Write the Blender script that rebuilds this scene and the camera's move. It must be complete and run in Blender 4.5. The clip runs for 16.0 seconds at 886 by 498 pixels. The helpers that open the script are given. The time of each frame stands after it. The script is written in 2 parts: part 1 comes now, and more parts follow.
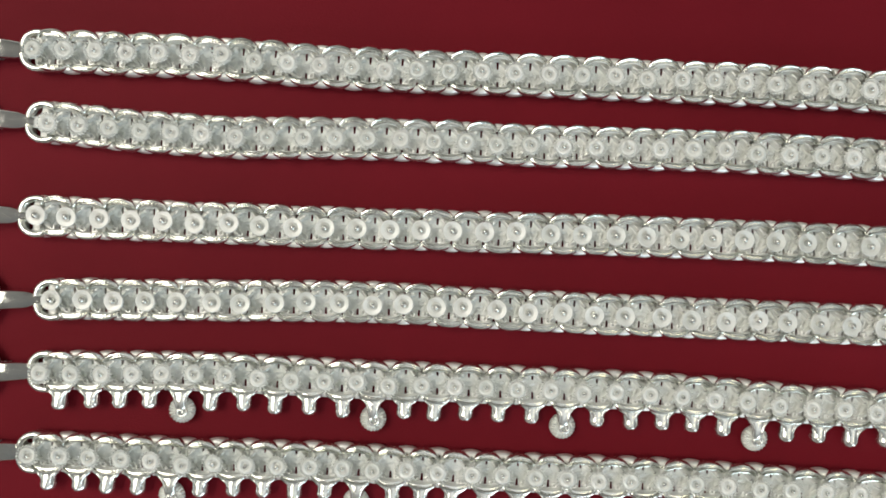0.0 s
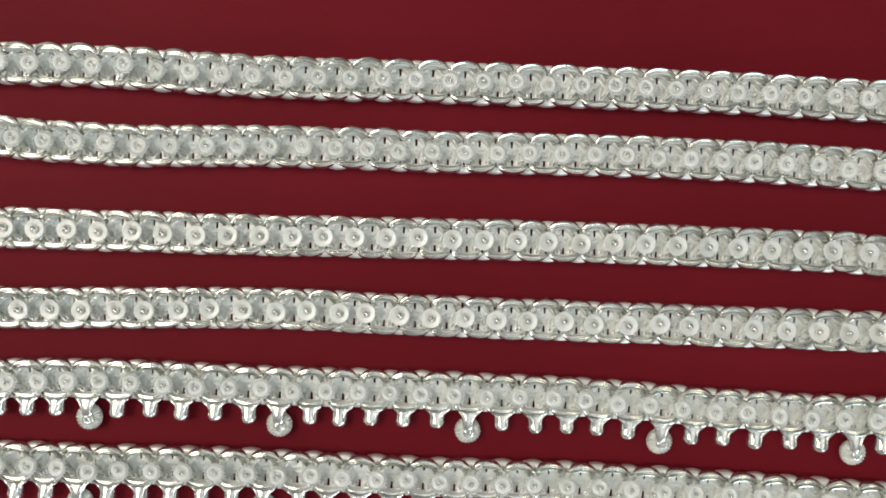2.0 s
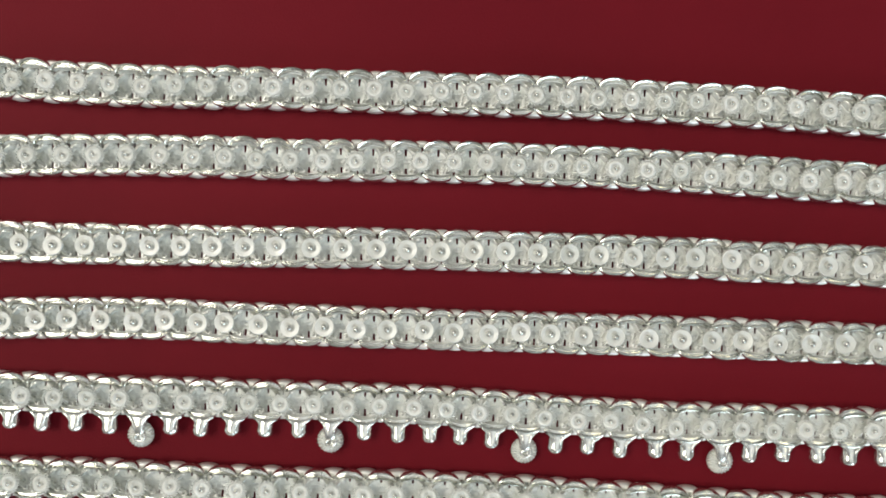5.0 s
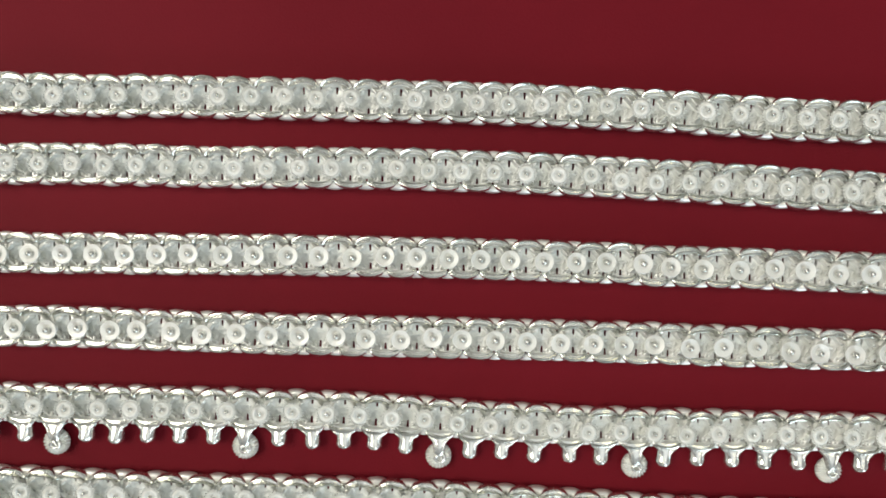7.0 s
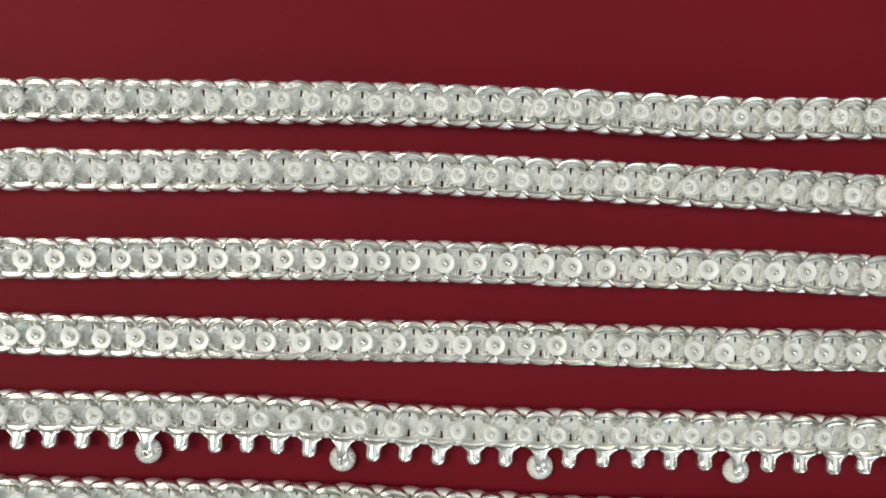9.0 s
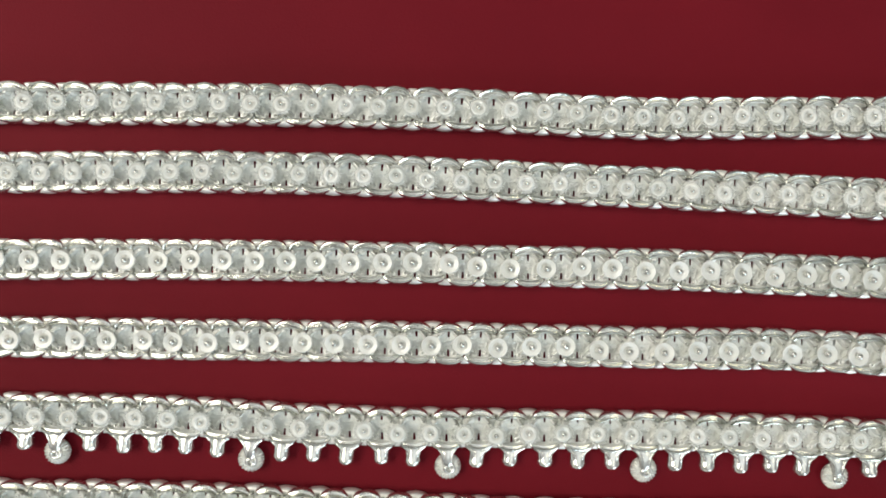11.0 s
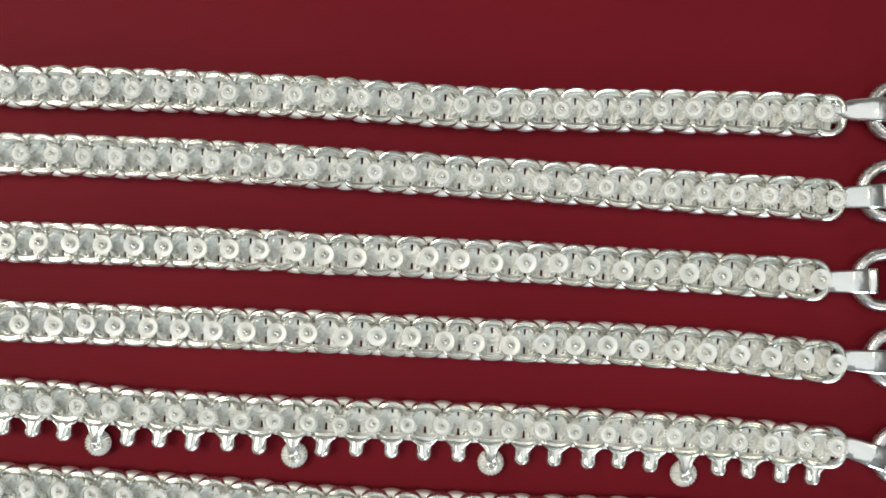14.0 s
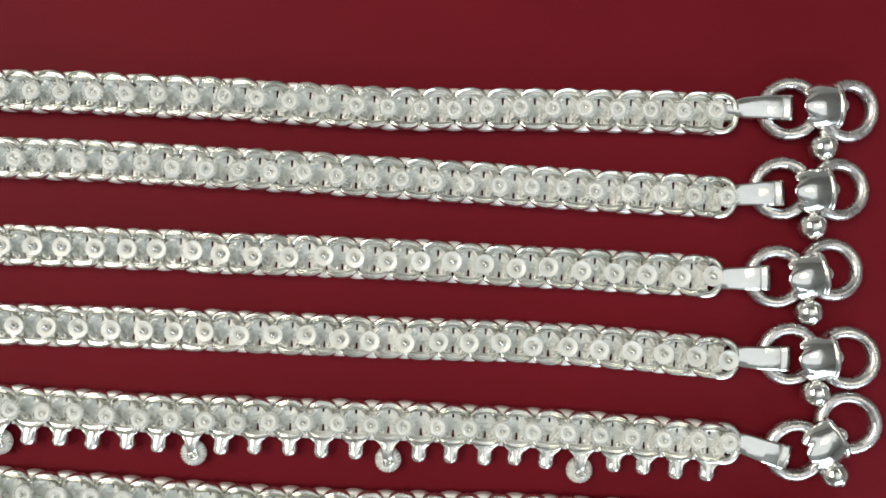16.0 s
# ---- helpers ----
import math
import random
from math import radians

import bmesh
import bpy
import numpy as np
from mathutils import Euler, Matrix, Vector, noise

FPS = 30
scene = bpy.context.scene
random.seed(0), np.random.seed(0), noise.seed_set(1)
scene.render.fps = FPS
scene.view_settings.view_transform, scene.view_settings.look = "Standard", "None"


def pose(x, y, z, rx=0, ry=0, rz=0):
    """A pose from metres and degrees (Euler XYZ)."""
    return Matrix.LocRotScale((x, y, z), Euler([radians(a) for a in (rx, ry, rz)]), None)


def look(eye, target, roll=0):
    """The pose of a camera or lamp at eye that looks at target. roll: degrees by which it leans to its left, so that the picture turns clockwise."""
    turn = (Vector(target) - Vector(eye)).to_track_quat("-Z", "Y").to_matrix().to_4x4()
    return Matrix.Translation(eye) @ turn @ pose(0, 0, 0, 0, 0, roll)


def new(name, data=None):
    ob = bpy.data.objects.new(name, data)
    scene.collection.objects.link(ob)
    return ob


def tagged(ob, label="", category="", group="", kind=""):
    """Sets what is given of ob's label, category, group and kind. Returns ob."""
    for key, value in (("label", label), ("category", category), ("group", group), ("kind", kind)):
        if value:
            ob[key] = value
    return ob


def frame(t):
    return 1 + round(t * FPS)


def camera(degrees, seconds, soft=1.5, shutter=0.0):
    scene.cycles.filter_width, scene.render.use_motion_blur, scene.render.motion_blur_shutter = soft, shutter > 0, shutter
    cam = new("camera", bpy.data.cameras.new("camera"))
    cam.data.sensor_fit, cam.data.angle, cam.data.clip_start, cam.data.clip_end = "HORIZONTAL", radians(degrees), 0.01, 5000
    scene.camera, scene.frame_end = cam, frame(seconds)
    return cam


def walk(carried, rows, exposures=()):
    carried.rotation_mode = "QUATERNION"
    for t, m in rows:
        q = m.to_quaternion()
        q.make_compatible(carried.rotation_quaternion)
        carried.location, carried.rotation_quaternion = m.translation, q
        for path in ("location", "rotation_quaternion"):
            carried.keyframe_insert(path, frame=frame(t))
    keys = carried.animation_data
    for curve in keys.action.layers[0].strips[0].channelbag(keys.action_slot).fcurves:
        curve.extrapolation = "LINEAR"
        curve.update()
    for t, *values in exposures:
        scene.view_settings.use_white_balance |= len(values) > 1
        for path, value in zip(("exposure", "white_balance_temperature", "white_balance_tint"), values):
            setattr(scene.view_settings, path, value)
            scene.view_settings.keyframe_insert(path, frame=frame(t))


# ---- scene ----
cam = camera(70.0, 16.0, soft=1.65)
# seconds, metres x y z, degrees of the pose
ROWS = [
    (0.0, -0.00000, 0.00000, 0.09967, -0.46, -0.57, 0.00),
    (0.5, 0.00294, 0.00046, 0.09918, -0.52, -0.60, -0.18),
    (1.0, 0.00688, 0.00071, 0.09922, -0.51, -0.56, -0.23),
    (1.5, 0.01058, 0.00102, 0.09958, -0.71, -0.49, -0.17),
    (2.0, 0.01520, 0.00111, 0.10030, -0.60, -0.43, -0.40),
    (2.5, 0.01846, 0.00111, 0.10036, -0.56, -0.44, -0.37),
    (3.0, 0.02307, 0.00128, 0.10036, -0.50, -0.37, -0.49),
    (3.5, 0.02714, 0.00166, 0.10011, -0.39, -0.34, -0.65),
    (4.0, 0.03029, 0.00178, 0.09966, -0.43, -0.38, -0.68),
    (6.5, 0.04783, 0.00269, 0.09990, -0.61, 0.06, -0.85),
    (7.0, 0.05116, 0.00295, 0.09991, -0.65, 0.03, -1.06),
    (7.5, 0.05520, 0.00316, 0.10005, -0.70, 0.00, -1.29),
    (8.0, 0.05915, 0.00320, 0.09918, -0.70, 0.06, -1.47),
    (8.5, 0.06318, 0.00312, 0.09921, -0.65, 0.18, -1.66),
    (9.0, 0.06670, 0.00271, 0.09920, -0.61, 0.22, -1.58),
    (11.5, 0.08584, 0.00124, 0.09962, -0.09, 0.49, -1.81),
    (12.0, 0.09033, 0.00097, 0.09960, -0.09, 0.69, -1.57),
    (12.5, 0.09382, 0.00076, 0.09957, -0.05, 0.79, -1.48),
    (13.0, 0.09919, 0.00079, 0.09953, -0.09, 0.78, -1.62),
    (13.5, 0.10251, 0.00012, 0.09950, -0.11, 0.89, -1.16),
    (14.0, 0.10541, -0.00102, 0.09879, 0.04, 0.94, -0.69),
    (14.5, 0.10937, -0.00055, 0.09938, 0.01, 0.88, -1.03),
    (15.0, 0.11375, -0.00093, 0.09935, 0.03, 0.93, -1.10),
    (15.5, 0.11669, -0.00146, 0.09930, 0.07, 0.96, -0.84),
    (16.0, 0.12162, -0.00165, 0.09925, 0.15, 1.06, -0.94),
]
EXPOSURES = [(0.0, 0.36), (4.0, 0.38), (7.0, 0.54), (9.0, 0.55), (13.0, 0.58), (16.0, 0.56)]
walk(cam, [(t, pose(x, y, z, rx, ry, rz)) for t, x, y, z, rx, ry, rz in ROWS], EXPOSURES)

# ---- light: a shop room with one window, an added warm fill, a ceiling panel and a small ceiling lamp ----
world = bpy.data.worlds.new("daylight")
scene.world = world
world.use_nodes = True
wn, wl = world.node_tree.nodes, world.node_tree.links
sky = wn.new("ShaderNodeTexSky")
sky.sky_type, sky.sun_disc = "NISHITA", False
sky.sun_elevation, sky.sun_rotation = radians(40), radians(-30)
wl.new(sky.outputs[0], wn["Background"].inputs[0])
wn["Background"].inputs[1].default_value = 0.1


def area_lamp(name, place, target, width, height, watts, colour):
    data = bpy.data.lights.new(name, "AREA")
    data.shape, data.size, data.size_y, data.energy, data.color = "RECTANGLE", width, height, watts, colour
    ob = new(name, data)
    ob.matrix_world = look(place, target)
    return ob


area_lamp("window_daylight", (1.2, -2.05, 0.95), (0.1, 0.0, 0.2), 1.7, 1.15, 23.5, (0.79, 0.93, 1.0))
# added warm fill with no known source, to brighten the silver on the left
area_lamp("warm_fill_light", (-1.25, 0.45, 1.83), (-1.25, 0.45, 0.0), 1.2, 1.6, 28.0, (1.0, 0.95, 0.845))
area_lamp("ceiling_panel_light", (0.75, 0.0, 1.83), (0.75, 0.0, 0.0), 1.7, 1.5, 4.0, (0.95, 0.99, 1.0))
area_lamp("ceiling_lamp_light", (0.95, 0.22, 1.76), (0.95, 0.22, 0.0), 0.45, 0.30, 1.0, (1.0, 0.86, 0.48))


# ---- materials ----
def material(name):
    m = bpy.data.materials.new(name)
    m.use_nodes = True
    return m, m.node_tree.nodes, m.node_tree.links, m.node_tree.nodes["Principled BSDF"]


def noise_node(n, l, scale, detail=3.0, space="Object", rough=0.55):
    co, tex = n.new("ShaderNodeTexCoord"), n.new("ShaderNodeTexNoise")
    tex.inputs["Scale"].default_value, tex.inputs["Detail"].default_value = scale, detail
    tex.inputs["Roughness"].default_value = rough
    l.new(co.outputs[space], tex.inputs["Vector"])
    return tex


def ramp(n, l, source, low, high, a=0.3, b=0.7):
    r = n.new("ShaderNodeValToRGB")
    r.color_ramp.elements[0].position, r.color_ramp.elements[0].color = a, (*low, 1)
    r.color_ramp.elements[1].position, r.color_ramp.elements[1].color = b, (*high, 1)
    l.new(source, r.inputs[0])
    return r


def spread(n, l, source, low, high):
    r = n.new("ShaderNodeMapRange")
    r.inputs["To Min"].default_value, r.inputs["To Max"].default_value = low, high
    r.inputs["From Min"].default_value, r.inputs["From Max"].default_value = 0.3, 0.7
    l.new(source, r.inputs[0])
    return r


def bump(n, l, source, strength, distance, bsdf):
    b = n.new("ShaderNodeBump")
    b.inputs["Strength"].default_value, b.inputs["Distance"].default_value = strength, distance
    l.new(source, b.inputs["Height"])
    l.new(b.outputs[0], bsdf.inputs["Normal"])


def silver(name, low, high, rough_low, rough_high, grain, strength, metal=1.0, relief=0.00012):
    m, n, l, b = material(name)
    b.inputs["Metallic"].default_value = metal
    tint = noise_node(n, l, 260.0, 3.0)
    info = n.new("ShaderNodeObjectInfo")
    col = ramp(n, l, tint.outputs[0], low, high)
    mix = n.new("ShaderNodeMix")
    mix.data_type, mix.blend_type = "RGBA", "MULTIPLY"
    mix.inputs[0].default_value = 1.0
    vary = ramp(n, l, info.outputs["Random"], (0.91, 0.92, 0.91), (1.0, 1.0, 1.0), 0.0, 1.0)
    l.new(col.outputs[0], mix.inputs[6])
    l.new(vary.outputs[0], mix.inputs[7])
    l.new(mix.outputs[2], b.inputs["Base Color"])
    smear = noise_node(n, l, 900.0, 2.0)
    l.new(spread(n, l, smear.outputs[0], rough_low, rough_high).outputs[0], b.inputs["Roughness"])
    fine = noise_node(n, l, grain, 2.0)
    bump(n, l, fine.outputs[0], strength, relief, b)
    return m


FROSTED = silver("frosted_silver", (0.79, 0.79, 0.76), (0.89, 0.89, 0.86), 0.40, 0.56, 3200.0, 0.5, 0.36)
POLISHED = silver("polished_silver", (0.78, 0.78, 0.74), (0.92, 0.92, 0.88), 0.15, 0.27, 1500.0, 0.5, 0.95)
UNDER_EDGE = silver("satin_silver", (0.80, 0.79, 0.76), (0.92, 0.90, 0.87), 0.30, 0.46, 1500.0, 0.2, 0.6)
LEAF_SILVER = silver("bright_leaf_silver", (0.82, 0.82, 0.79), (0.94, 0.94, 0.91), 0.26, 0.38, 1500.0, 0.5, 0.58)
LINK_SILVER = silver("stamped_silver", (0.82, 0.825, 0.79), (0.94, 0.94, 0.905), 0.42, 0.58, 1600.0, 1.0, 0.45, 0.0004)
DROP_SILVER = silver("bright_drop_silver", (0.86, 0.86, 0.83), (0.96, 0.96, 0.93), 0.17, 0.28, 800.0, 0.4, 0.9)
RING_SILVER = silver("soft_ring_silver", (0.60, 0.58, 0.575), (0.78, 0.76, 0.755), 0.20, 0.36, 900.0, 0.5, 0.92)
BEAD_SILVER = silver("mirror_bead_silver", (0.72, 0.72, 0.69), (0.86, 0.86, 0.83), 0.20, 0.30, 900.0, 0.2, 0.9)
CLASP = silver("bright_cast_silver", (0.84, 0.84, 0.82), (0.95, 0.95, 0.93), 0.08, 0.16, 330.0, 0.55, 0.97)


def cloth_material():
    m, n, l, b = material("dark_red_velvet")
    wide = noise_node(n, l, 18.0, 4.0)
    col = ramp(n, l, wide.outputs[0], (0.134, 0.0074, 0.0138), (0.162, 0.0088, 0.0164))
    l.new(col.outputs[0], b.inputs["Base Color"])
    b.inputs["Roughness"].default_value = 0.55
    b.inputs["Specular IOR Level"].default_value = 0.06
    fine = noise_node(n, l, 2600.0, 3.0)
    bump(n, l, fine.outputs[0], 0.35, 0.0002, b)
    return m


def plaster(name, low, high):
    m, n, l, b = material(name)
    l.new(ramp(n, l, noise_node(n, l, 3.0, 5.0).outputs[0], low, high).outputs[0], b.inputs["Base Color"])
    b.inputs["Roughness"].default_value = 0.8
    bump(n, l, noise_node(n, l, 140.0, 3.0).outputs[0], 0.2, 0.001, b)
    return m


VELVET = cloth_material()
# grey of the unseen walls and ceiling, picked for the contrast of the silver's reflections
WALL = plaster("painted_plaster", (0.42, 0.41, 0.40), (0.50, 0.49, 0.475))
FLOOR = plaster("dull_floor", (0.16, 0.14, 0.12), (0.22, 0.20, 0.17))
WOOD = plaster("dark_counter_wood", (0.10, 0.055, 0.03), (0.16, 0.09, 0.05))


# ---- mesh helpers ----
def box(bm, x0, y0, z0, x1, y1, z1):
    made = bmesh.ops.create_cube(bm, size=1.0)
    m = Matrix.LocRotScale(((x0 + x1) / 2, (y0 + y1) / 2, (z0 + z1) / 2), None, (x1 - x0, y1 - y0, z1 - z0))
    bmesh.ops.transform(bm, matrix=m, verts=made["verts"])
    return made["verts"]


def finish(bm, name, smooth=35.0):
    """Turns a bmesh into mesh data, with edges sharper than smooth degrees kept sharp."""
    bmesh.ops.recalc_face_normals(bm, faces=bm.faces)
    for e in bm.edges:
        e.smooth = len(e.link_faces) == 2 and e.calc_face_angle(0.0) < radians(smooth)
    for f in bm.faces:
        f.smooth = True
    data = bpy.data.meshes.new(name)
    bm.to_mesh(data)
    bm.free()
    return data


def part(name, data, mat, parent, m, label="", second=None):
    """One mesh object under a thing, at the pose m in the parent's space. second: the finish of its raised edges."""
    ob = new(name, data)
    if not data.materials:
        data.materials.append(mat)
        if second:
            data.materials.append(second)
    ob.parent = parent
    ob.matrix_basis = m
    return tagged(ob, label)


def loft(bm, rings, close_ends=True):
    """A skin over rings of points, each a list of the same length."""
    vs = [[bm.verts.new(p) for p in ring] for ring in rings]
    n = len(vs[0])
    for a, b in zip(vs, vs[1:]):
        for i in range(n):
            bm.faces.new((a[i], a[(i + 1) % n], b[(i + 1) % n], b[i]))
    if close_ends:
        bm.faces.new(vs[0][::-1])
        bm.faces.new(vs[-1])


def sweep(bm, centres, sizes, sides=10, closed=False):
    """A tube along centres; sizes are (half width, half height) at each one. The width lies in the plane of the cloth."""
    rings, n = [], len(centres)
    for i, (c, (w, h)) in enumerate(zip(centres, sizes)):
        a = Vector(centres[(i - 1) % n] if closed else centres[max(i - 1, 0)])
        b = Vector(centres[(i + 1) % n] if closed else centres[min(i + 1, n - 1)])
        along = (b - a).normalized()
        side = along.cross(Vector((0, 0, 1))).normalized()
        up = side.cross(along)
        rings.append([Vector(c) + side * (w * math.cos(2 * math.pi * k / sides)) + up * (h * math.sin(2 * math.pi * k / sides)) for k in range(sides)])
    if closed:
        rings.append(rings[0])
        loft(bm, rings, False)
        bmesh.ops.remove_doubles(bm, verts=bm.verts, dist=1e-7)
    else:
        loft(bm, rings)


MM = 0.001


def in_mm(bm):
    bmesh.ops.scale(bm, vec=(MM, MM, MM), verts=bm.verts)


def ball(bm, x, y, z, rx, ry, rz, turn=0.0, rings=8, segs=12):
    made = bmesh.ops.create_uvsphere(bm, u_segments=segs, v_segments=rings, radius=1.0)
    bmesh.ops.transform(bm, matrix=Matrix.LocRotScale((x, y, z), Euler((0, 0, radians(turn))), (rx, ry, rz)), verts=made["verts"])


def outline_plate(bm, points, z0, z1):
    """A flat plate with this outline, with a small chamfer round its upper face."""
    low = [bm.verts.new((x, y, z0)) for x, y in points]
    mid = [bm.verts.new((x, y, z1 - 0.1)) for x, y in points]
    top = [bm.verts.new((x * 0.97, y * 0.98, z1)) for x, y in points]
    n = len(points)
    for a, b in ((low, mid), (mid, top)):
        for i in range(n):
            bm.faces.new((a[i], a[(i + 1) % n], b[(i + 1) % n], b[i]))
    bm.faces.new(top)
    bm.faces.new(low[::-1])


# ---- the kinds of pieces of an anklet, in millimetres ----
GROOVED = ((-1.5, -1.5), (-1.22, -0.8), (-1.04, 0.1), (-0.94, 0.66), (-0.66, 0.74), (-0.52, -0.5), (-0.12, -0.6), (0.02, 0.74), (0.28, 1.0), (0.56, 0.92), (0.8, 0.5), (1.0, 0.0), (1.0, -1.4))
SLOPED = ((-1.0, -1.0), (-1.0, 0.55), (-0.6, 0.9), (0.0, 1.0), (0.5, 0.84), (0.85, 0.46), (1.0, 0.0), (1.0, -1.0))


def rim(bm, side, z, reach, apex, drop, thick, tall, profile, end=0.3, flat=0.8):
    """The curled outer edge of a link: a horseshoe, thick in its middle, with this section (outwards, up)."""
    rings, last = [], radians(84)
    for k in range(19):
        a = last * (-1 + k / 9)
        fat = math.cos(a)
        w, h = end + (thick - end) * fat ** 0.7, 0.3 + (tall - 0.3) * fat ** 0.6
        out = Vector((math.sin(a) * drop / reach, max(fat, 0.12) ** flat, 0)).normalized()
        c = Vector((reach * math.sin(a), apex - thick - drop * (1 - fat ** flat), z + 0.3 * fat - 0.15))
        ring = [c + out * (w * p) + Vector((0, 0, h * q)) for p, q in profile]
        rings.append([(v.x, side * v.y, v.z) for v in ring])
    old = set(bm.faces)
    loft(bm, rings)
    # the inner slope of a grooved edge is frosted like the plate, the rest polished
    for k, f in enumerate(f for f in bm.faces if f not in old):
        f.material_index = 0 if profile is GROOVED and k % len(profile) < 3 else 1


def scroll(bm, x, y, z, radius, wire, start, sweep_by):
    """A leaf end rolled into an open ring with a sunk eye."""
    n = 12
    pts = []
    for k in range(n + 1):
        a = radians(start + sweep_by * k / n)
        r = radius * (1.0 - 0.25 * k / n)
        pts.append((x + r * math.cos(a), y + r * math.sin(a), z + 0.12 * k / n))
    sweep(bm, pts, [(wire * (0.6 + 0.4 * math.sin(math.pi * (k + 1) / (n + 2))), wire) for k in range(n + 1)], 14)


def link_mesh(seed, lift):
    """An upper link: two curled edges, a slit plate between them, two leaves above and two rolled leaf ends below."""
    rnd = random.Random(seed)
    bm = bmesh.new()
    rim(bm, 1, 1.12, 2.14 + rnd.uniform(-0.06, 0.06), 3.22 + lift + rnd.uniform(-0.05, 0.05), 1.2, 0.60, 0.52, GROOVED, 0.32, 0.85)
    rim(bm, -1, 1.08, 2.16 + rnd.uniform(-0.06, 0.06), 3.2 + rnd.uniform(-0.05, 0.05), 0.95, 0.52, 0.48, GROOVED, 0.30, 0.8)
    half = [(-2.3, -1.45), (-1.75, -2.1), (-0.95, -2.66), (-0.3, -2.62), (-0.19, -1.85), (-0.15, -0.95), (0.15, -0.95), (0.19, -1.85), (0.3, -2.62), (0.95, -2.66), (1.75, -2.1), (2.3, -1.45)]
    outline_plate(bm, half + [(-x, -y) for x, y in half], -0.12, 0.14)
    plain = set(bm.faces)
    # the two upper leaves: a strap towards the next flower, a rounder lobe at the other side
    ball(bm, 1.12, 1.36 + rnd.uniform(-0.06, 0.06), 0.30, 1.2, 0.33, 0.98, -46 + rnd.uniform(-6, 6), 8, 14)
    ball(bm, 0.76, 1.80, 0.3, 0.44, 0.40, 0.60, 0, 7, 10)
    ball(bm, -1.02, 1.56 + rnd.uniform(-0.06, 0.06), 0.28, 0.60, 0.44, 0.88, 30 + rnd.uniform(-14, 14), 8, 14)
    ball(bm, -1.62, 1.0, 0.22, 0.8, 0.26, 0.84, 48 + rnd.uniform(-8, 8), 7, 10)
    # the lower leaves run out from the flowers and roll up beside the slit
    for sx in (1, -1):
        scroll(bm, sx * (0.92 + rnd.uniform(-0.05, 0.05)), -1.56 + rnd.uniform(-0.06, 0.06), 0.45, 0.36, 0.23, 20 if sx > 0 else 160, sx * (-300))
        ball(bm, sx * 1.6, -1.02 + rnd.uniform(-0.05, 0.05), 0.25, 0.8, 0.27, 0.82, sx * (38 + rnd.uniform(-8, 8)), 7, 10)
    for f in bm.faces:
        if f not in plain:
            f.material_index = 2
    # the low boss in the middle, with its punch mark
    loft(bm, [[(r * math.cos(2 * math.pi * k / 20), 1.05 * r * math.sin(2 * math.pi * k / 20), z) for k in range(20)]
              for r, z in ((0.72, 0.05), (0.68, 0.17), (0.58, 0.21), (0.3, 0.22), (0.12, 0.20), (0.07, 0.12))])
    in_mm(bm)
    return finish(bm, "link", 29)


def under_link_mesh(seed, lift):
    """A lower link, of which the outer edges and a slit plate show between the upper ones."""
    rnd = random.Random(seed)
    bm = bmesh.new()
    for side in (1, -1):
        rim(bm, side, 1.1, 1.68, (3.22 + lift if side > 0 else 3.14 + 1.6 * min(lift, 0.0)) + rnd.uniform(-0.05, 0.05), 0.75, 0.5, 0.62, SLOPED, 0.3, 0.8)
    half = [(-1.9, -2.0), (-1.3, -2.5), (-0.24, -2.6), (-0.17, -1.3), (0.17, -1.3), (0.24, -2.6), (1.3, -2.5), (1.9, -2.0)]
    outline_plate(bm, half + [(-x, -y) for x, y in half], 0.02, 0.75)
    in_mm(bm)
    return finish(bm, "under_link", 40)


def disc_mesh(name, rings, segs):
    """A turned disc; rings are (radius, height, wave of the radius, wave of the height, number of waves)."""
    bm = bmesh.new()
    rows = []
    for r, z, wr, wz, count in rings:
        row = []
        for k in range(segs):
            a = 2 * math.pi * k / segs
            c = math.cos(count * a)
            row.append((0.97 * (r + wr * c) * math.cos(a), 0.97 * (r + wr * c) * math.sin(a), z + wz * c))
        rows.append(row)
    loft(bm, rows)
    in_mm(bm)
    return finish(bm, name, 50)


def beaded_rosette():
    """A softly rayed disc with a rim of separate beads."""
    bm = bmesh.new()
    segs, count = 120, 20
    rows = []
    for r, z, wz in ((0.75, -1.35, 0), (0.8, -0.3, 0), (1.34, -0.18, 0), (1.42, -0.24, 0), (1.35, -0.26, 0), (1.28, 0.0, 0.04), (1.18, 0.10, 0.06), (0.98, 0.13, 0.05), (0.74, 0.11, 0.025), (0.60, 0.05, 0.01), (0.48, -0.18, 0), (0.02, -0.2, 0)):
        rows.append([(r * math.cos(a), r * math.sin(a), z + wz * (2 * abs(math.cos(count * a / 2)) - 1)) for a in (2 * math.pi * k / segs for k in range(segs))])
    loft(bm, rows)
    for k in range(count):
        a = 2 * math.pi * (k + 0.5) / count
        ball(bm, 1.51 * math.cos(a), 1.51 * math.sin(a), 0.05, 0.18, 0.175, 0.22, math.degrees(a), 6, 8)
    in_mm(bm)
    return finish(bm, "rosette", 50)


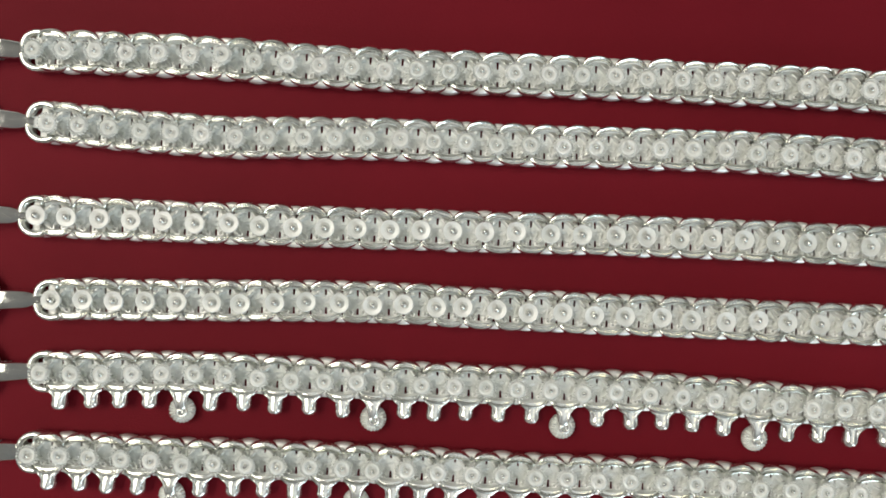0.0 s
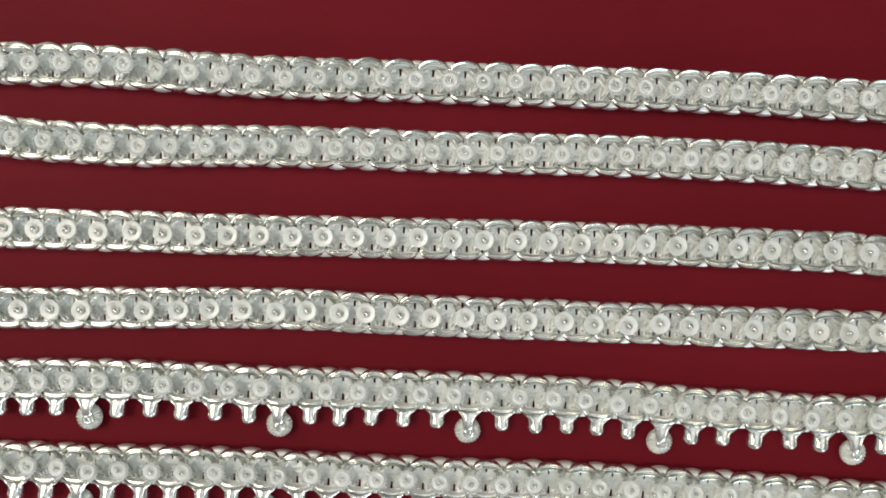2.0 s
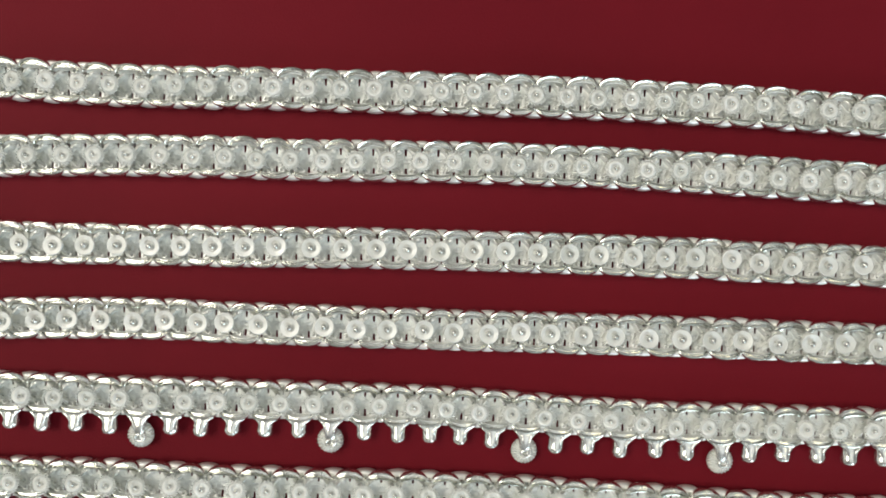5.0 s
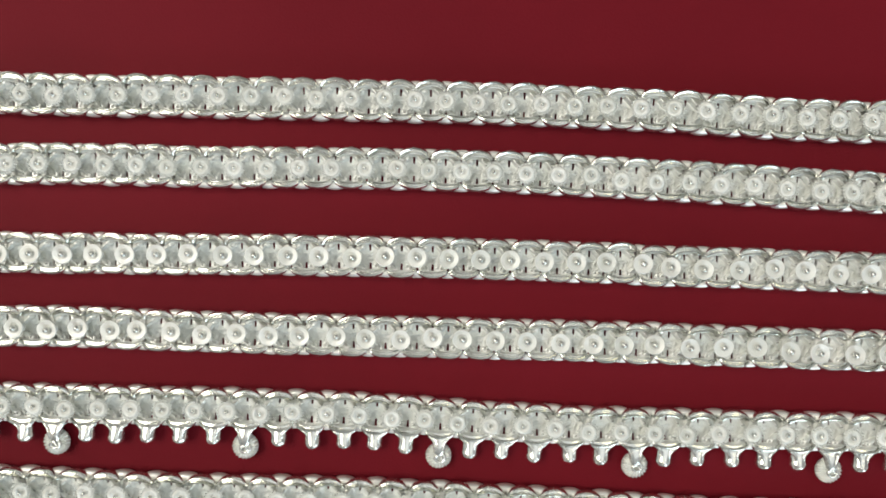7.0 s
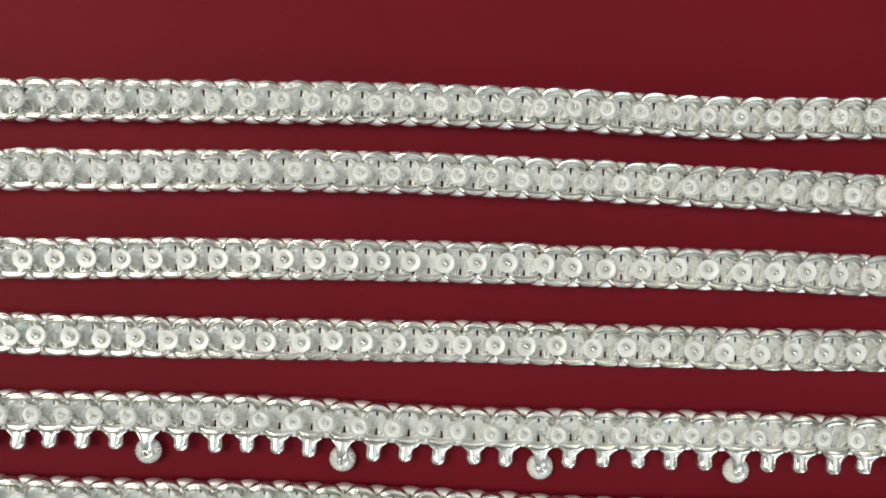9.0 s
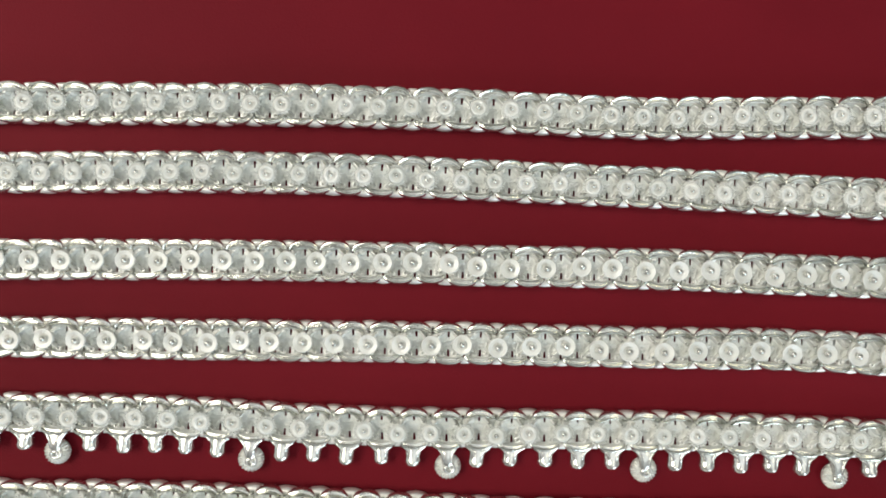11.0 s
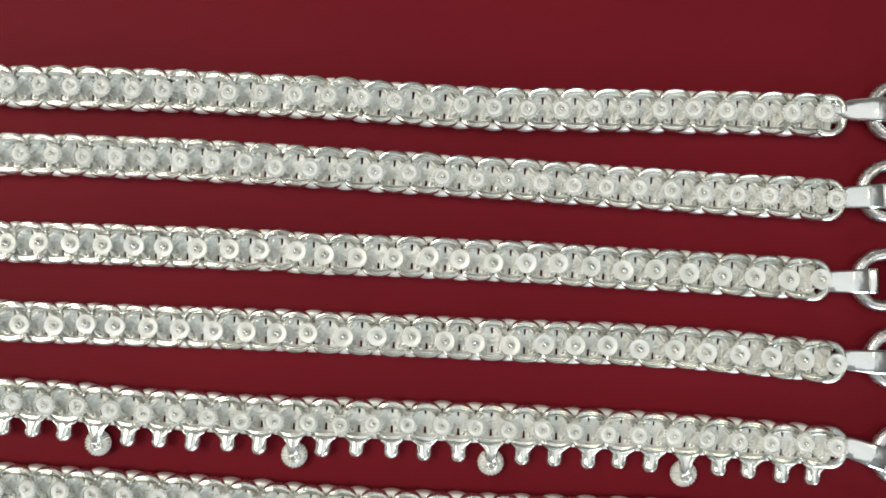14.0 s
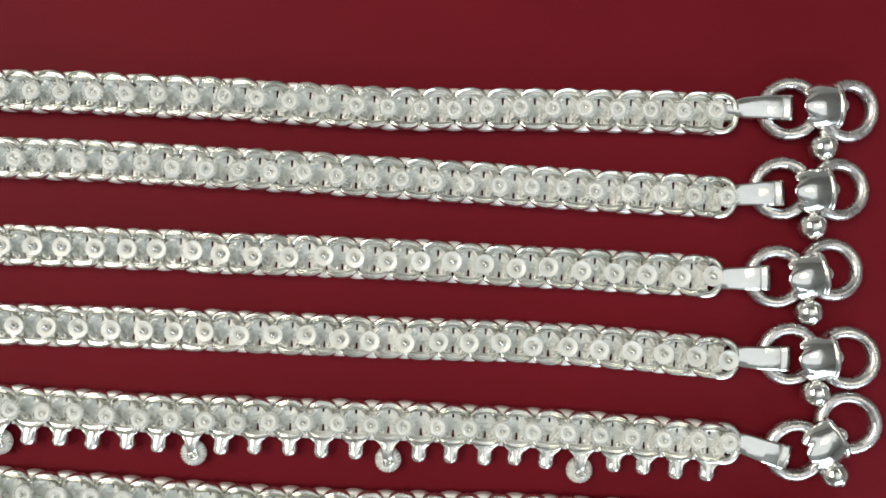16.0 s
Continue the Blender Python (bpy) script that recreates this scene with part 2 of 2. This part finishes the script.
def plain_rosette():
    return disc_mesh("rosette", [(0.9, -1.35, 0, 0, 1), (1.0, -0.25, 0, 0, 1), (1.5, -0.08, 0, 0, 1), (1.61, 0.06, 0.03, 0, 32), (1.56, 0.17, 0.025, 0.03, 32), (1.46, 0.21, 0, 0.03, 32), (1.34, 0.15, 0, 0.02, 32),
                                 (1.0, 0.09, 0, 0, 1), (0.80, 0.06, 0, 0, 1), (0.68, -0.06, 0, 0, 1), (0.58, -0.14, 0, 0, 1), (0.2, -0.14, 0, 0, 1), (0.02, -0.14, 0, 0, 1)], 96)


def centre_bead(radius, tall):
    bm = bmesh.new()
    ball(bm, 0, 0, 0.12, radius, radius, tall, 0, 10, 16)
    in_mm(bm)
    return finish(bm, "centre_bead", 60)


def neck(bm, stations, bend=0.0, sides=14):
    """A body along -y from (y, half width, half depth, height of its middle)."""
    loft(bm, [[(w * math.cos(2 * math.pi * k / sides) + bend * (y + 2.7), y, z + d * math.sin(2 * math.pi * k / sides)) for k in range(sides)]
              for y, w, d, z in stations])


def drop_mesh(seed):
    """A hollow drop that flares into the link's edge: two ridges run together into a stem with a rounded tip."""
    rnd = random.Random(seed)
    bm = bmesh.new()
    s = rnd.uniform(0.97, 1.03)
    neck(bm, [(-2.4, 1.95, 0.32, 1.3), (-2.8, 1.9, 0.42, 1.34), (-3.08, 1.5, 0.5, 1.3), (-3.38, 1.16, 0.6, 1.22), (-3.75 * s, 1.18, 0.78, 1.15), (-4.2 * s, 1.14, 0.9, 1.1), (-4.55 * s, 1.13, 0.94, 1.08)]
         + [(-(4.8 + 1.08 * math.sin(radians(q))) * s, 1.2 * math.cos(radians(q)) ** 0.8, 1.04 * math.cos(radians(q)) ** 0.8, 1.08) for q in (0, 15, 30, 45, 58, 70, 80, 87)], rnd.uniform(-0.05, 0.05), 20)
    for sx in (1, -1):
        pts = [(sx * 1.8, -2.72, 1.55), (sx * 1.3, -2.98, 1.68), (sx * 0.86, -3.32, 1.72), (sx * 0.62, -3.75, 1.72), (sx * 0.55, -4.2, 1.74), (sx * 0.52, -4.5, 1.7)]
        sweep(bm, pts, [(0.16, 0.14), (0.22, 0.2), (0.24, 0.22), (0.24, 0.22), (0.22, 0.2), (0.1, 0.1)], 10)
    ball(bm, rnd.uniform(-0.12, 0.12), -5.12 * s, 1.55, 0.72, 0.6, 0.6, rnd.uniform(-20, 20), 10, 16)
    in_mm(bm)
    return finish(bm, "drop", 60)


def charm_mesh():
    """A fluted shell disc under a short neck."""
    bm = bmesh.new()
    rows, segs = [], 132
    for r, z, wz in ((1.55, 0.12, 0), (1.88, 0.42, 0.02), (2.03, 0.72, 0.06), (1.95, 1.02, 0.11), (1.7, 1.25, 0.12), (1.36, 1.40, 0.10), (1.05, 1.44, 0.07), (0.8, 1.36, 0.02), (0.5, 1.3, 0)):
        rows.append([((r + 0.7 * wz * math.cos(22 * a)) * math.cos(a), -5.95 + (r + 0.7 * wz * math.cos(22 * a)) * math.sin(a), z + wz * math.cos(22 * a))
                     for a in (2 * math.pi * k / segs for k in range(segs))])
    loft(bm, rows)
    in_mm(bm)
    return finish(bm, "charm", 60)


def charm_neck_mesh():
    """The stem of a charm: it flares into the link's edge and ends in a small rolled coil on the shell."""
    bm = bmesh.new()
    neck(bm, [(-2.4, 1.95, 0.32, 1.3), (-2.8, 1.95, 0.44, 1.34), (-3.15, 1.55, 0.55, 1.34), (-3.6, 1.22, 0.66, 1.34), (-4.3, 1.0, 0.64, 1.42), (-5.0, 0.9, 0.58, 1.48), (-5.5, 0.84, 0.52, 1.48),
              (-5.8, 0.6, 0.4, 1.44), (-6.0, 0.2, 0.2, 1.4)], 0.0, 20)
    for sx in (1, -1):
        pts = [(sx * 1.8, -2.72, 1.55), (sx * 1.25, -3.05, 1.74), (sx * 0.85, -3.6, 1.86), (sx * 0.62, -4.4, 1.94), (sx * 0.5, -5.2, 1.92)]
        sweep(bm, pts, [(0.16, 0.14), (0.22, 0.2), (0.22, 0.2), (0.2, 0.2), (0.12, 0.12)], 10)
    n = 30
    pts = []
    for k in range(n):
        a = radians(100 - 480 * k / (n - 1))
        r = 0.95 - 0.6 * k / (n - 1)
        pts.append((0.1 + r * math.cos(a), -6.1 + 0.85 * r * math.sin(a), 1.55 + 0.25 * k / (n - 1)))
    sweep(bm, pts, [(0.24, 0.28)] * n, 8)
    in_mm(bm)
    return finish(bm, "charm_neck", 60)


def end_link_mesh():
    """The open link at an end of the chain: a bent frame with a middle bar and two holes at x = 0. It ends towards +x."""
    bm = bmesh.new()
    half = [(-2.7, 2.3), (-2.0, 2.66), (-1.2, 2.78), (-0.5, 2.72), (0.15, 2.48), (0.68, 2.08), (1.02, 1.58), (1.18, 1.05), (1.2, 0.55)]
    for side in (1, -1):
        sweep(bm, [(x, side * y, 1.1) for x, y in half], [(0.54, 0.55)] * len(half), 12)
        sweep(bm, [(x, side * y, 0.0) for x, y in half], [(0.4, 0.62)] * len(half), 8)
    for f in bm.faces:
        f.material_index = 1
    outline_plate(bm, [(-1.5, -2.6), (-0.6, -2.6), (-0.55, -1.6), (-0.35, -1.0), (0.6, -0.85), (1.35, -0.95), (1.35, 0.95), (0.6, 0.85), (-0.35, 1.0), (-0.55, 1.6), (-0.6, 2.6), (-1.5, 2.6)], -0.6, 0.85)
    in_mm(bm)
    return finish(bm, "end_link")


def clasp_plate_mesh():
    """A strip folded round the ring, wider at its fold; it runs along +x from 0 to 8."""
    bm = bmesh.new()
    rings = []
    path = [(-2.0, 1.75, 0.95, 0.35), (-0.9, 1.95, 1.05, 0.35), (-0.2, 2.1, 1.4, 0.4), (0.5, 2.25, 1.6, 0.45), (1.4, 2.42, 1.68, 0.5), (3.5, 3.05, 1.8, 0.5), (3.75, 3.06, 1.82, 0.5), (5.9, 2.85, 1.88, 0.5),
            (6.05, 3.02, 1.9, 0.5), (6.6, 3.06, 1.92, 0.5), (6.72, 2.86, 1.92, 0.5), (6.9, 2.86, 1.92, 0.5), (7.02, 2.98, 1.93, 0.5), (7.45, 2.75, 1.94, 0.5), (7.8, 2.2, 1.92, 0.5), (7.85, 1.0, 1.88, 0.45)]
    for x, z, w, t in path:
        c = 0.3
        rings.append([(x, -w, z - 2 * t), (x, -w, z - c), (x, -w + 0.09, z - 0.1), (x, -w + c, z), (x, -0.35 * w, z + 0.12), (x, 0.35 * w, z + 0.12), (x, w - c, z), (x, w - 0.09, z - 0.1), (x, w, z - c), (x, w, z - 2 * t)])
    loft(bm, rings)
    # the back of the fold
    box(bm, 3.4, -1.62, 0.15, 7.6, 1.62, 0.5)
    in_mm(bm)
    return finish(bm, "clasp_plate", 16)


def ring_mesh(name, radius, wire):
    bm = bmesh.new()
    n = 48
    pts = [(radius * math.cos(2 * math.pi * k / n), radius * math.sin(2 * math.pi * k / n), 0) for k in range(n)]
    sweep(bm, pts, [(wire * (1 + 0.03 * math.sin(k / 3.0)), wire * (1 + 0.03 * math.cos(k / 4.0))) for k in range(n)], 12, True)
    in_mm(bm)
    return finish(bm, name, 70)


def cap_mesh():
    """A domed cup, open towards -x with petal tips along its edge, a rolled rim behind and a small nub (+x)."""
    bm = bmesh.new()
    rows, segs = [], 72
    for u, r in ((0.45, 0.2), (0.40, 0.6), (0.25, 0.82), (0.04, 0.70), (0.0, 0.74), (0.02, 0.80), (0.1, 0.90), (0.22, 0.99), (0.36, 1.0), (0.5, 0.985), (0.64, 0.94), (0.69, 0.93), (0.71, 1.0), (0.77, 1.045),
                 (0.85, 1.0), (0.91, 0.86), (0.955, 0.62), (0.985, 0.34), (1.0, 0.06)):
        row = []
        for k in range(segs):
            a = 2 * math.pi * k / segs
            petal = abs(math.cos(2.6 * a if a < math.pi else 2.6 * (2 * math.pi - a))) ** 0.6
            over = max(0.0, math.cos(a) + 0.25) ** 0.5 / 1.12
            front = max(0.0, 1 - u / 0.68)
            row.append((-1.9 + 4.3 * u - (1.45 * front + 0.95 * petal * front ** 2) * over, 3.5 * r * math.sin(a), 1.95 * r * math.cos(a)))
        rows.append(row)
    loft(bm, rows)
    ball(bm, 2.5, 0.0, 0.1, 0.85, 1.15, 0.9, 0, 10, 16)
    in_mm(bm)
    return finish(bm, "bell_cap", 45)


def bead_mesh():
    """A small two-halved bell with a raised seam and a loop to hang by (+y)."""
    bm = bmesh.new()
    ball(bm, 0, 0, 0, 2.15, 2.0, 1.9, 0, 14, 24)
    n = 28
    sweep(bm, [(0.25 * math.sin(2 * math.pi * k / n), 2.05 * math.cos(2 * math.pi * k / n), 1.95 * math.sin(2 * math.pi * k / n)) for k in range(n)], [(0.16, 0.13)] * n, 6, True)
    ball(bm, 0.1, 2.2, 0.2, 0.75, 0.7, 0.7)
    in_mm(bm)
    return finish(bm, "bead", 60)


# ---- the unseen room, the counter and the cloth-covered board ----
def slab(name, mat, *size):
    bm = bmesh.new()
    box(bm, *size)
    ob = new(name, finish(bm, name))
    ob.data.materials.append(mat)
    return tagged(ob, kind="structure")


FLOOR_Z = -0.78
tagged(slab("floor", FLOOR, -2.0, -2.2, FLOOR_Z - 0.1, 2.4, 1.9, FLOOR_Z), "dull brown shop floor")
# ceiling and walls stay out of view; they are added to shape the reflections
tagged(slab("ceiling", WALL, -2.0, -2.2, 1.88, 2.4, 1.9, 2.0), "unseen plain grey ceiling, for the silver to mirror")
tagged(slab("wall_north", WALL, -2.0, 1.9, FLOOR_Z, 2.4, 2.0, 1.88), "unseen plain grey wall, for the silver to mirror")
tagged(slab("wall_east", WALL, 2.4, -2.2, FLOOR_Z, 2.5, 2.0, 1.88), "unseen plain grey wall, for the silver to mirror")
tagged(slab("wall_west", WALL, -2.1, -2.2, FLOOR_Z, -2.0, 2.0, 1.88), "unseen plain grey wall, for the silver to mirror")


def window_wall():
    bm = bmesh.new()
    box(bm, -2.1, -2.32, FLOOR_Z, 2.5, -2.2, 0.35)
    box(bm, -2.1, -2.32, 0.35, 0.3, -2.2, 1.55)
    box(bm, 2.1, -2.32, 0.35, 2.5, -2.2, 1.55)
    box(bm, -2.1, -2.32, 1.55, 2.5, -2.2, 1.88)
    ob = new("wall_south", finish(bm, "wall_south"))
    ob.data.materials.append(WALL)
    tagged(ob, "unseen grey wall with an open window, for the silver to mirror", kind="structure")


window_wall()


def counter():
    base = new("counter")
    base.location = (0.06, 0.0, FLOOR_Z)
    tagged(base, "dark wooden shop counter under the red board", "counter")
    for name, size in (("top", (-0.6, -0.4, 0.735, 0.6, 0.4, 0.768)), ("front_panel", (-0.55, -0.36, 0.0, 0.55, -0.34, 0.735)), ("back_panel", (-0.55, 0.34, 0.0, 0.55, 0.36, 0.735)),
                       ("side_panel", (-0.55, -0.34, 0.0, -0.53, 0.34, 0.735)), ("side_panel", (0.53, -0.34, 0.0, 0.55, 0.34, 0.735))):
        bm = bmesh.new()
        box(bm, *size)
        bmesh.ops.bevel(bm, geom=bm.edges[:], offset=0.003, segments=2, affect="EDGES")
        part(name, finish(bm, name), WOOD, base, Matrix())


counter()


def display_board():
    bm = bmesh.new()
    box(bm, -0.30, -0.20, -0.012, 0.30, 0.20, 0.0)
    bmesh.ops.bevel(bm, geom=bm.edges[:], offset=0.004, segments=3, affect="EDGES")
    ob = new("display_board", finish(bm, "display_board"))
    ob.data.materials.append(VELVET)
    ob.location = (0.06, 0.0, 0.0)
    tagged(ob, "flat board covered in plain dark red velvet", "display board")


display_board()

# ---- the anklets ----
# every fifth rosette of a chain: x, y of the chain's middle, and the rosette's offset across, in millimetres
CHAINS = [
    ([-61.18, -37.34, -12.83, 11.97, 37.47, 61.69, 86.69, 111.9, 136.82, 161.4],
     [29.66, 28.71, 27.03, 26.11, 25.11, 24.01, 22.43, 20.45, 19.73, 18.71],
     [-0.21, -0.09, -0.19, -0.08, -0.05, -0.25, 0.13, 0.04, 0.07, 0.25]),
    ([-58.98, -35.44, -10.33, 14.32, 39.39, 64.02, 88.84, 113.98, 138.26, 162.73],
     [18.56, 16.55, 16.15, 15.2, 14.46, 13.32, 11.54, 9.61, 7.55, 5.76],
     [-0.2, 0.01, -0.1, -0.13, -0.11, -0.19, -0.28, -0.3, -0.09, 0.06]),
    ([-60.76, -36.62, -12.08, 12.19, 37.27, 61.58, 86.22, 111.67, 135.74, 160.46],
     [4.22, 3.25, 2.35, 1.67, 0.9, -0.11, -1.52, -2.93, -4.53, -6.35],
     [-0.11, 0.08, 0.17, 0.12, 0.07, 0.24, 0.27, 0.3, 0.18, -0.2]),
    ([-58.5, -34.6, -9.88, 13.91, 39.36, 63.81, 88.56, 113.7, 138.34, 162.6],
     [-8.59, -8.8, -9.16, -10.41, -11.58, -12.6, -13.79, -15.17, -16.39, -18.85],
     [0.22, 0.11, 0.2, 0.26, 0.2, 0.07, 0.21, 0.37, 0.01, 0.05]),
    ([-60.32, -37.06, -12.22, 12.45, 37.69, 62.78, 87.97, 113.45, 138.16, 162.63],
     [-19.61, -19.84, -21.09, -22.1, -23.44, -25.57, -26.88, -28.03, -29.64, -31.8],
     [-0.22, -0.04, -0.2, -0.14, -0.08, -0.2, -0.33, -0.17, 0.01, 0.63]),
    ([-62.13, -38.8, -14.57, 10.16, 34.82, 59.99, 85.21, 110.3, 135.4, 160.5],
     [-32.11, -33.14, -34.05, -35.62, -36.65, -38.32, -40.36, -41.8, -42.7, -44.67],
     [-0.1, -0.3, -0.17, -0.12, -0.1, -0.1, -0.1, -0.1, -0.1, -0.1]),
]
COUNT = 46


def along(values, i):
    """A smooth curve through values five links apart, at link i."""
    u = min(max(i / 5, -0.4), len(values) - 0.6)
    k = min(max(int(math.floor(u)), 0), len(values) - 2)
    s = u - k
    p1, p2 = values[k], values[k + 1]
    p0 = values[k - 1] if k else 2 * p1 - p2
    p3 = values[k + 2] if k + 2 < len(values) else 2 * p2 - p1
    return p1 + 0.5 * s * (p2 - p0 + s * (2 * p0 - 5 * p1 + 4 * p2 - p3 + s * (3 * (p1 - p2) + p3 - p0)))


LINKS = [link_mesh(s, 0.16) for s in range(4)]
LINKS_HUNG = [link_mesh(s + 10, 0.0) for s in range(4)]
for data in LINKS + LINKS_HUNG:
    for finish_of in (LINK_SILVER, POLISHED, LEAF_SILVER):
        data.materials.append(finish_of)
UNDER = [under_link_mesh(s, 0.1) for s in range(3)]
UNDER_HUNG = [under_link_mesh(s, -0.12) for s in range(3)]
BEADED, PLAIN = beaded_rosette(), plain_rosette()
SMALL_BEAD, LARGE_BEAD = centre_bead(0.33, 0.40), centre_bead(0.52, 0.66)
DROPS = [drop_mesh(s) for s in range(4)]
CHARM, CHARM_NECK = charm_mesh(), charm_neck_mesh()
END_LINK, CLASP_PLATE = end_link_mesh(), clasp_plate_mesh()
RING, CAP, BEAD = ring_mesh("ring", 3.9, 0.92), cap_mesh(), bead_mesh()


def anklet(number, xs, ys, offs, hung, rosette, label, clasp, ends):
    rnd = random.Random(100 + number)
    base = new("anklet")
    base.location = (along(xs, 22) * MM, along(ys, 22) * MM, 0)
    tagged(base, label, "anklet", "silver anklets laid out in rows")
    ox, oy = base.location.x, base.location.y

    def spot(i, across=0.0, up=0.0, tilt=0.0, turn=0.0, roll=0.0):
        """The pose at link i, in the anklet's own space."""
        x, y = along(xs, i), along(ys, i)
        heading = math.degrees(math.atan2(along(ys, i + 0.5) - along(ys, i - 0.5), along(xs, i + 0.5) - along(xs, i - 0.5)))
        return pose(x * MM - ox, y * MM - oy, up * MM, roll, tilt, heading + turn) @ pose(0, across * MM, 0)

    lean = 1.0 if hung else 0.0
    for i in range(COUNT):
        if not (i == 0 and ends[0] == 0) and not (i == COUNT - 1 and ends[1] == 0):
            part("under_link", rnd.choice(UNDER_HUNG if hung else UNDER), LINK_SILVER, base, spot(i, rnd.gauss(0, 0.04), 0.03, rnd.gauss(0, 1.0), rnd.gauss(0, 1.2), 0.0), second=UNDER_EDGE)
        o = along(offs, i) + rnd.gauss(0, 0.12)
        flower = part("rosette", rosette, FROSTED, base, spot(i + rnd.gauss(0, 0.02), o, 3.25, rnd.gauss(0, 2.5), rnd.uniform(0, 360) if rosette is PLAIN else rnd.uniform(-10, 10), lean + rnd.gauss(0, 2.5)))
        part("centre_bead", LARGE_BEAD if rosette is PLAIN else SMALL_BEAD, BEAD_SILVER, flower, Matrix())
    for i in range(COUNT - 1):
        half = i + 0.5
        part("link", rnd.choice(LINKS_HUNG if hung else LINKS), LINK_SILVER, base, spot(half, rnd.gauss(0, 0.05), 0.95, 2.0 + rnd.gauss(0, 1.8), rnd.gauss(0, 1.6), lean + rnd.gauss(0, 1.0)))
        if hung:
            swing = rnd.gauss(0, 4.0)
            if i % 6 == 4:
                m = spot(half, 0.0, 0.45, 0.0, swing * 0.3, lean)
                charm = part("charm", CHARM, LINK_SILVER, base, m, "fluted round shell charm")
                part("neck", CHARM_NECK, DROP_SILVER, charm, Matrix())
            else:
                part("drop", rnd.choice(DROPS), DROP_SILVER, base, spot(half, 0.0, 0.5, 0.0, swing * 0.7, lean))
    # ends: the open links, the folded plates, rings, cap and bell
    part("end_link", END_LINK, LINK_SILVER, base, spot(-max(ends[0], 0.2), 0.0, 0.7, 0, 180), second=POLISHED)
    part("end_link", END_LINK, LINK_SILVER, base, spot(COUNT - 1 + max(ends[1], 0.08), 0.0, 0.7), second=POLISHED)
    start, stop, ring_a, cap, bell, ring_b, cap_turn = clasp
    left = spot(-ends[0] - 0.22) @ pose(-1.5 * MM, 0, 0)
    part("clasp_plate", CLASP_PLATE, CLASP, base, left @ pose(0, 0, 0, 0, 0, 180) @ Matrix.Diagonal((1.0, 0.8, 0.9, 1.0)), "bright folded silver clasp strip")
    part("ring", RING, RING_SILVER, base, left @ pose(-9.4 * MM, 0, 1.5 * MM, 0, 4, 0), "bright round silver ring")
    aim = math.degrees(math.atan2(stop[1] - start[1], stop[0] - start[0]))
    part("clasp_plate", CLASP_PLATE, CLASP, base, pose(start[0] * MM - ox, start[1] * MM - oy, 0, 0, 0, aim), "bright folded silver clasp strip")
    part("ring", RING, RING_SILVER, base, pose(ring_a[0] * MM - ox, ring_a[1] * MM - oy, 1.7 * MM, 0, -5, 20 * number), "bright round silver ring")
    part("bell_cap", CAP, CLASP, base, pose(cap[0] * MM - ox, cap[1] * MM - oy, 2.15 * MM, 0, 4, cap_turn), "bright domed silver cap with petal tips")
    part("bead", BEAD, CLASP, base, pose(bell[0] * MM - ox, bell[1] * MM - oy, 1.95 * MM, 0, 0, cap_turn * 0.6), "small seamed silver bell")
    part("ring", RING, RING_SILVER, base, pose(ring_b[0] * MM - ox, ring_b[1] * MM - oy, 1.8 * MM, 3, 6, 50 * number), "bright round silver ring")


CLASPS = [
    ((165.54, 19.47), (172.72, 19.16), (173.04, 19.14), (178.42, 19.29), (177.88, 13.09), (181.81, 18.62), 2),
    ((164.03, 6.09), (171.82, 6.29), (171.55, 7.0), (176.83, 6.56), (176.05, 1.15), (180.15, 6.68), 4),
    ((161.7, -6.59), (169.56, -6.54), (170.54, -6.43), (175.66, -6.43), (175.22, -11.84), (178.83, -5.44), 8),
    ((164.45, -18.49), (171.79, -18.84), (172.29, -18.26), (176.97, -18.84), (176.03, -24.16), (180.97, -18.89), 2),
    ((164.39, -31.53), (171.61, -33.9), (172.97, -32.9), (177.6, -31.58), (178.61, -36.48), (180.96, -28.78), 28),
    ((160.6, -45.0), (168.2, -45.3), (168.4, -45.6), (173.6, -45.7), (173.2, -51.4), (177.4, -45.9), 2),
]
ENDS = [(0, 0.45), (0.5, 0), (0.37, 0), (0.37, 0), (0, 0), (0, 0)]
LABELS = ["flat silver anklet chain with beaded flower rosettes on red velvet",
          "flat silver anklet chain with plain round button rosettes on red velvet",
          "silver anklet with rosettes, hanging drops and shell charms on red velvet"]
for number, (xs, ys, offs) in enumerate(CHAINS):
    kind = (0, 0, 1, 1, 2, 2)[number]
    anklet(number, xs, ys, offs, kind == 2, PLAIN if kind == 1 else BEADED, LABELS[kind], CLASPS[number], ENDS[number])
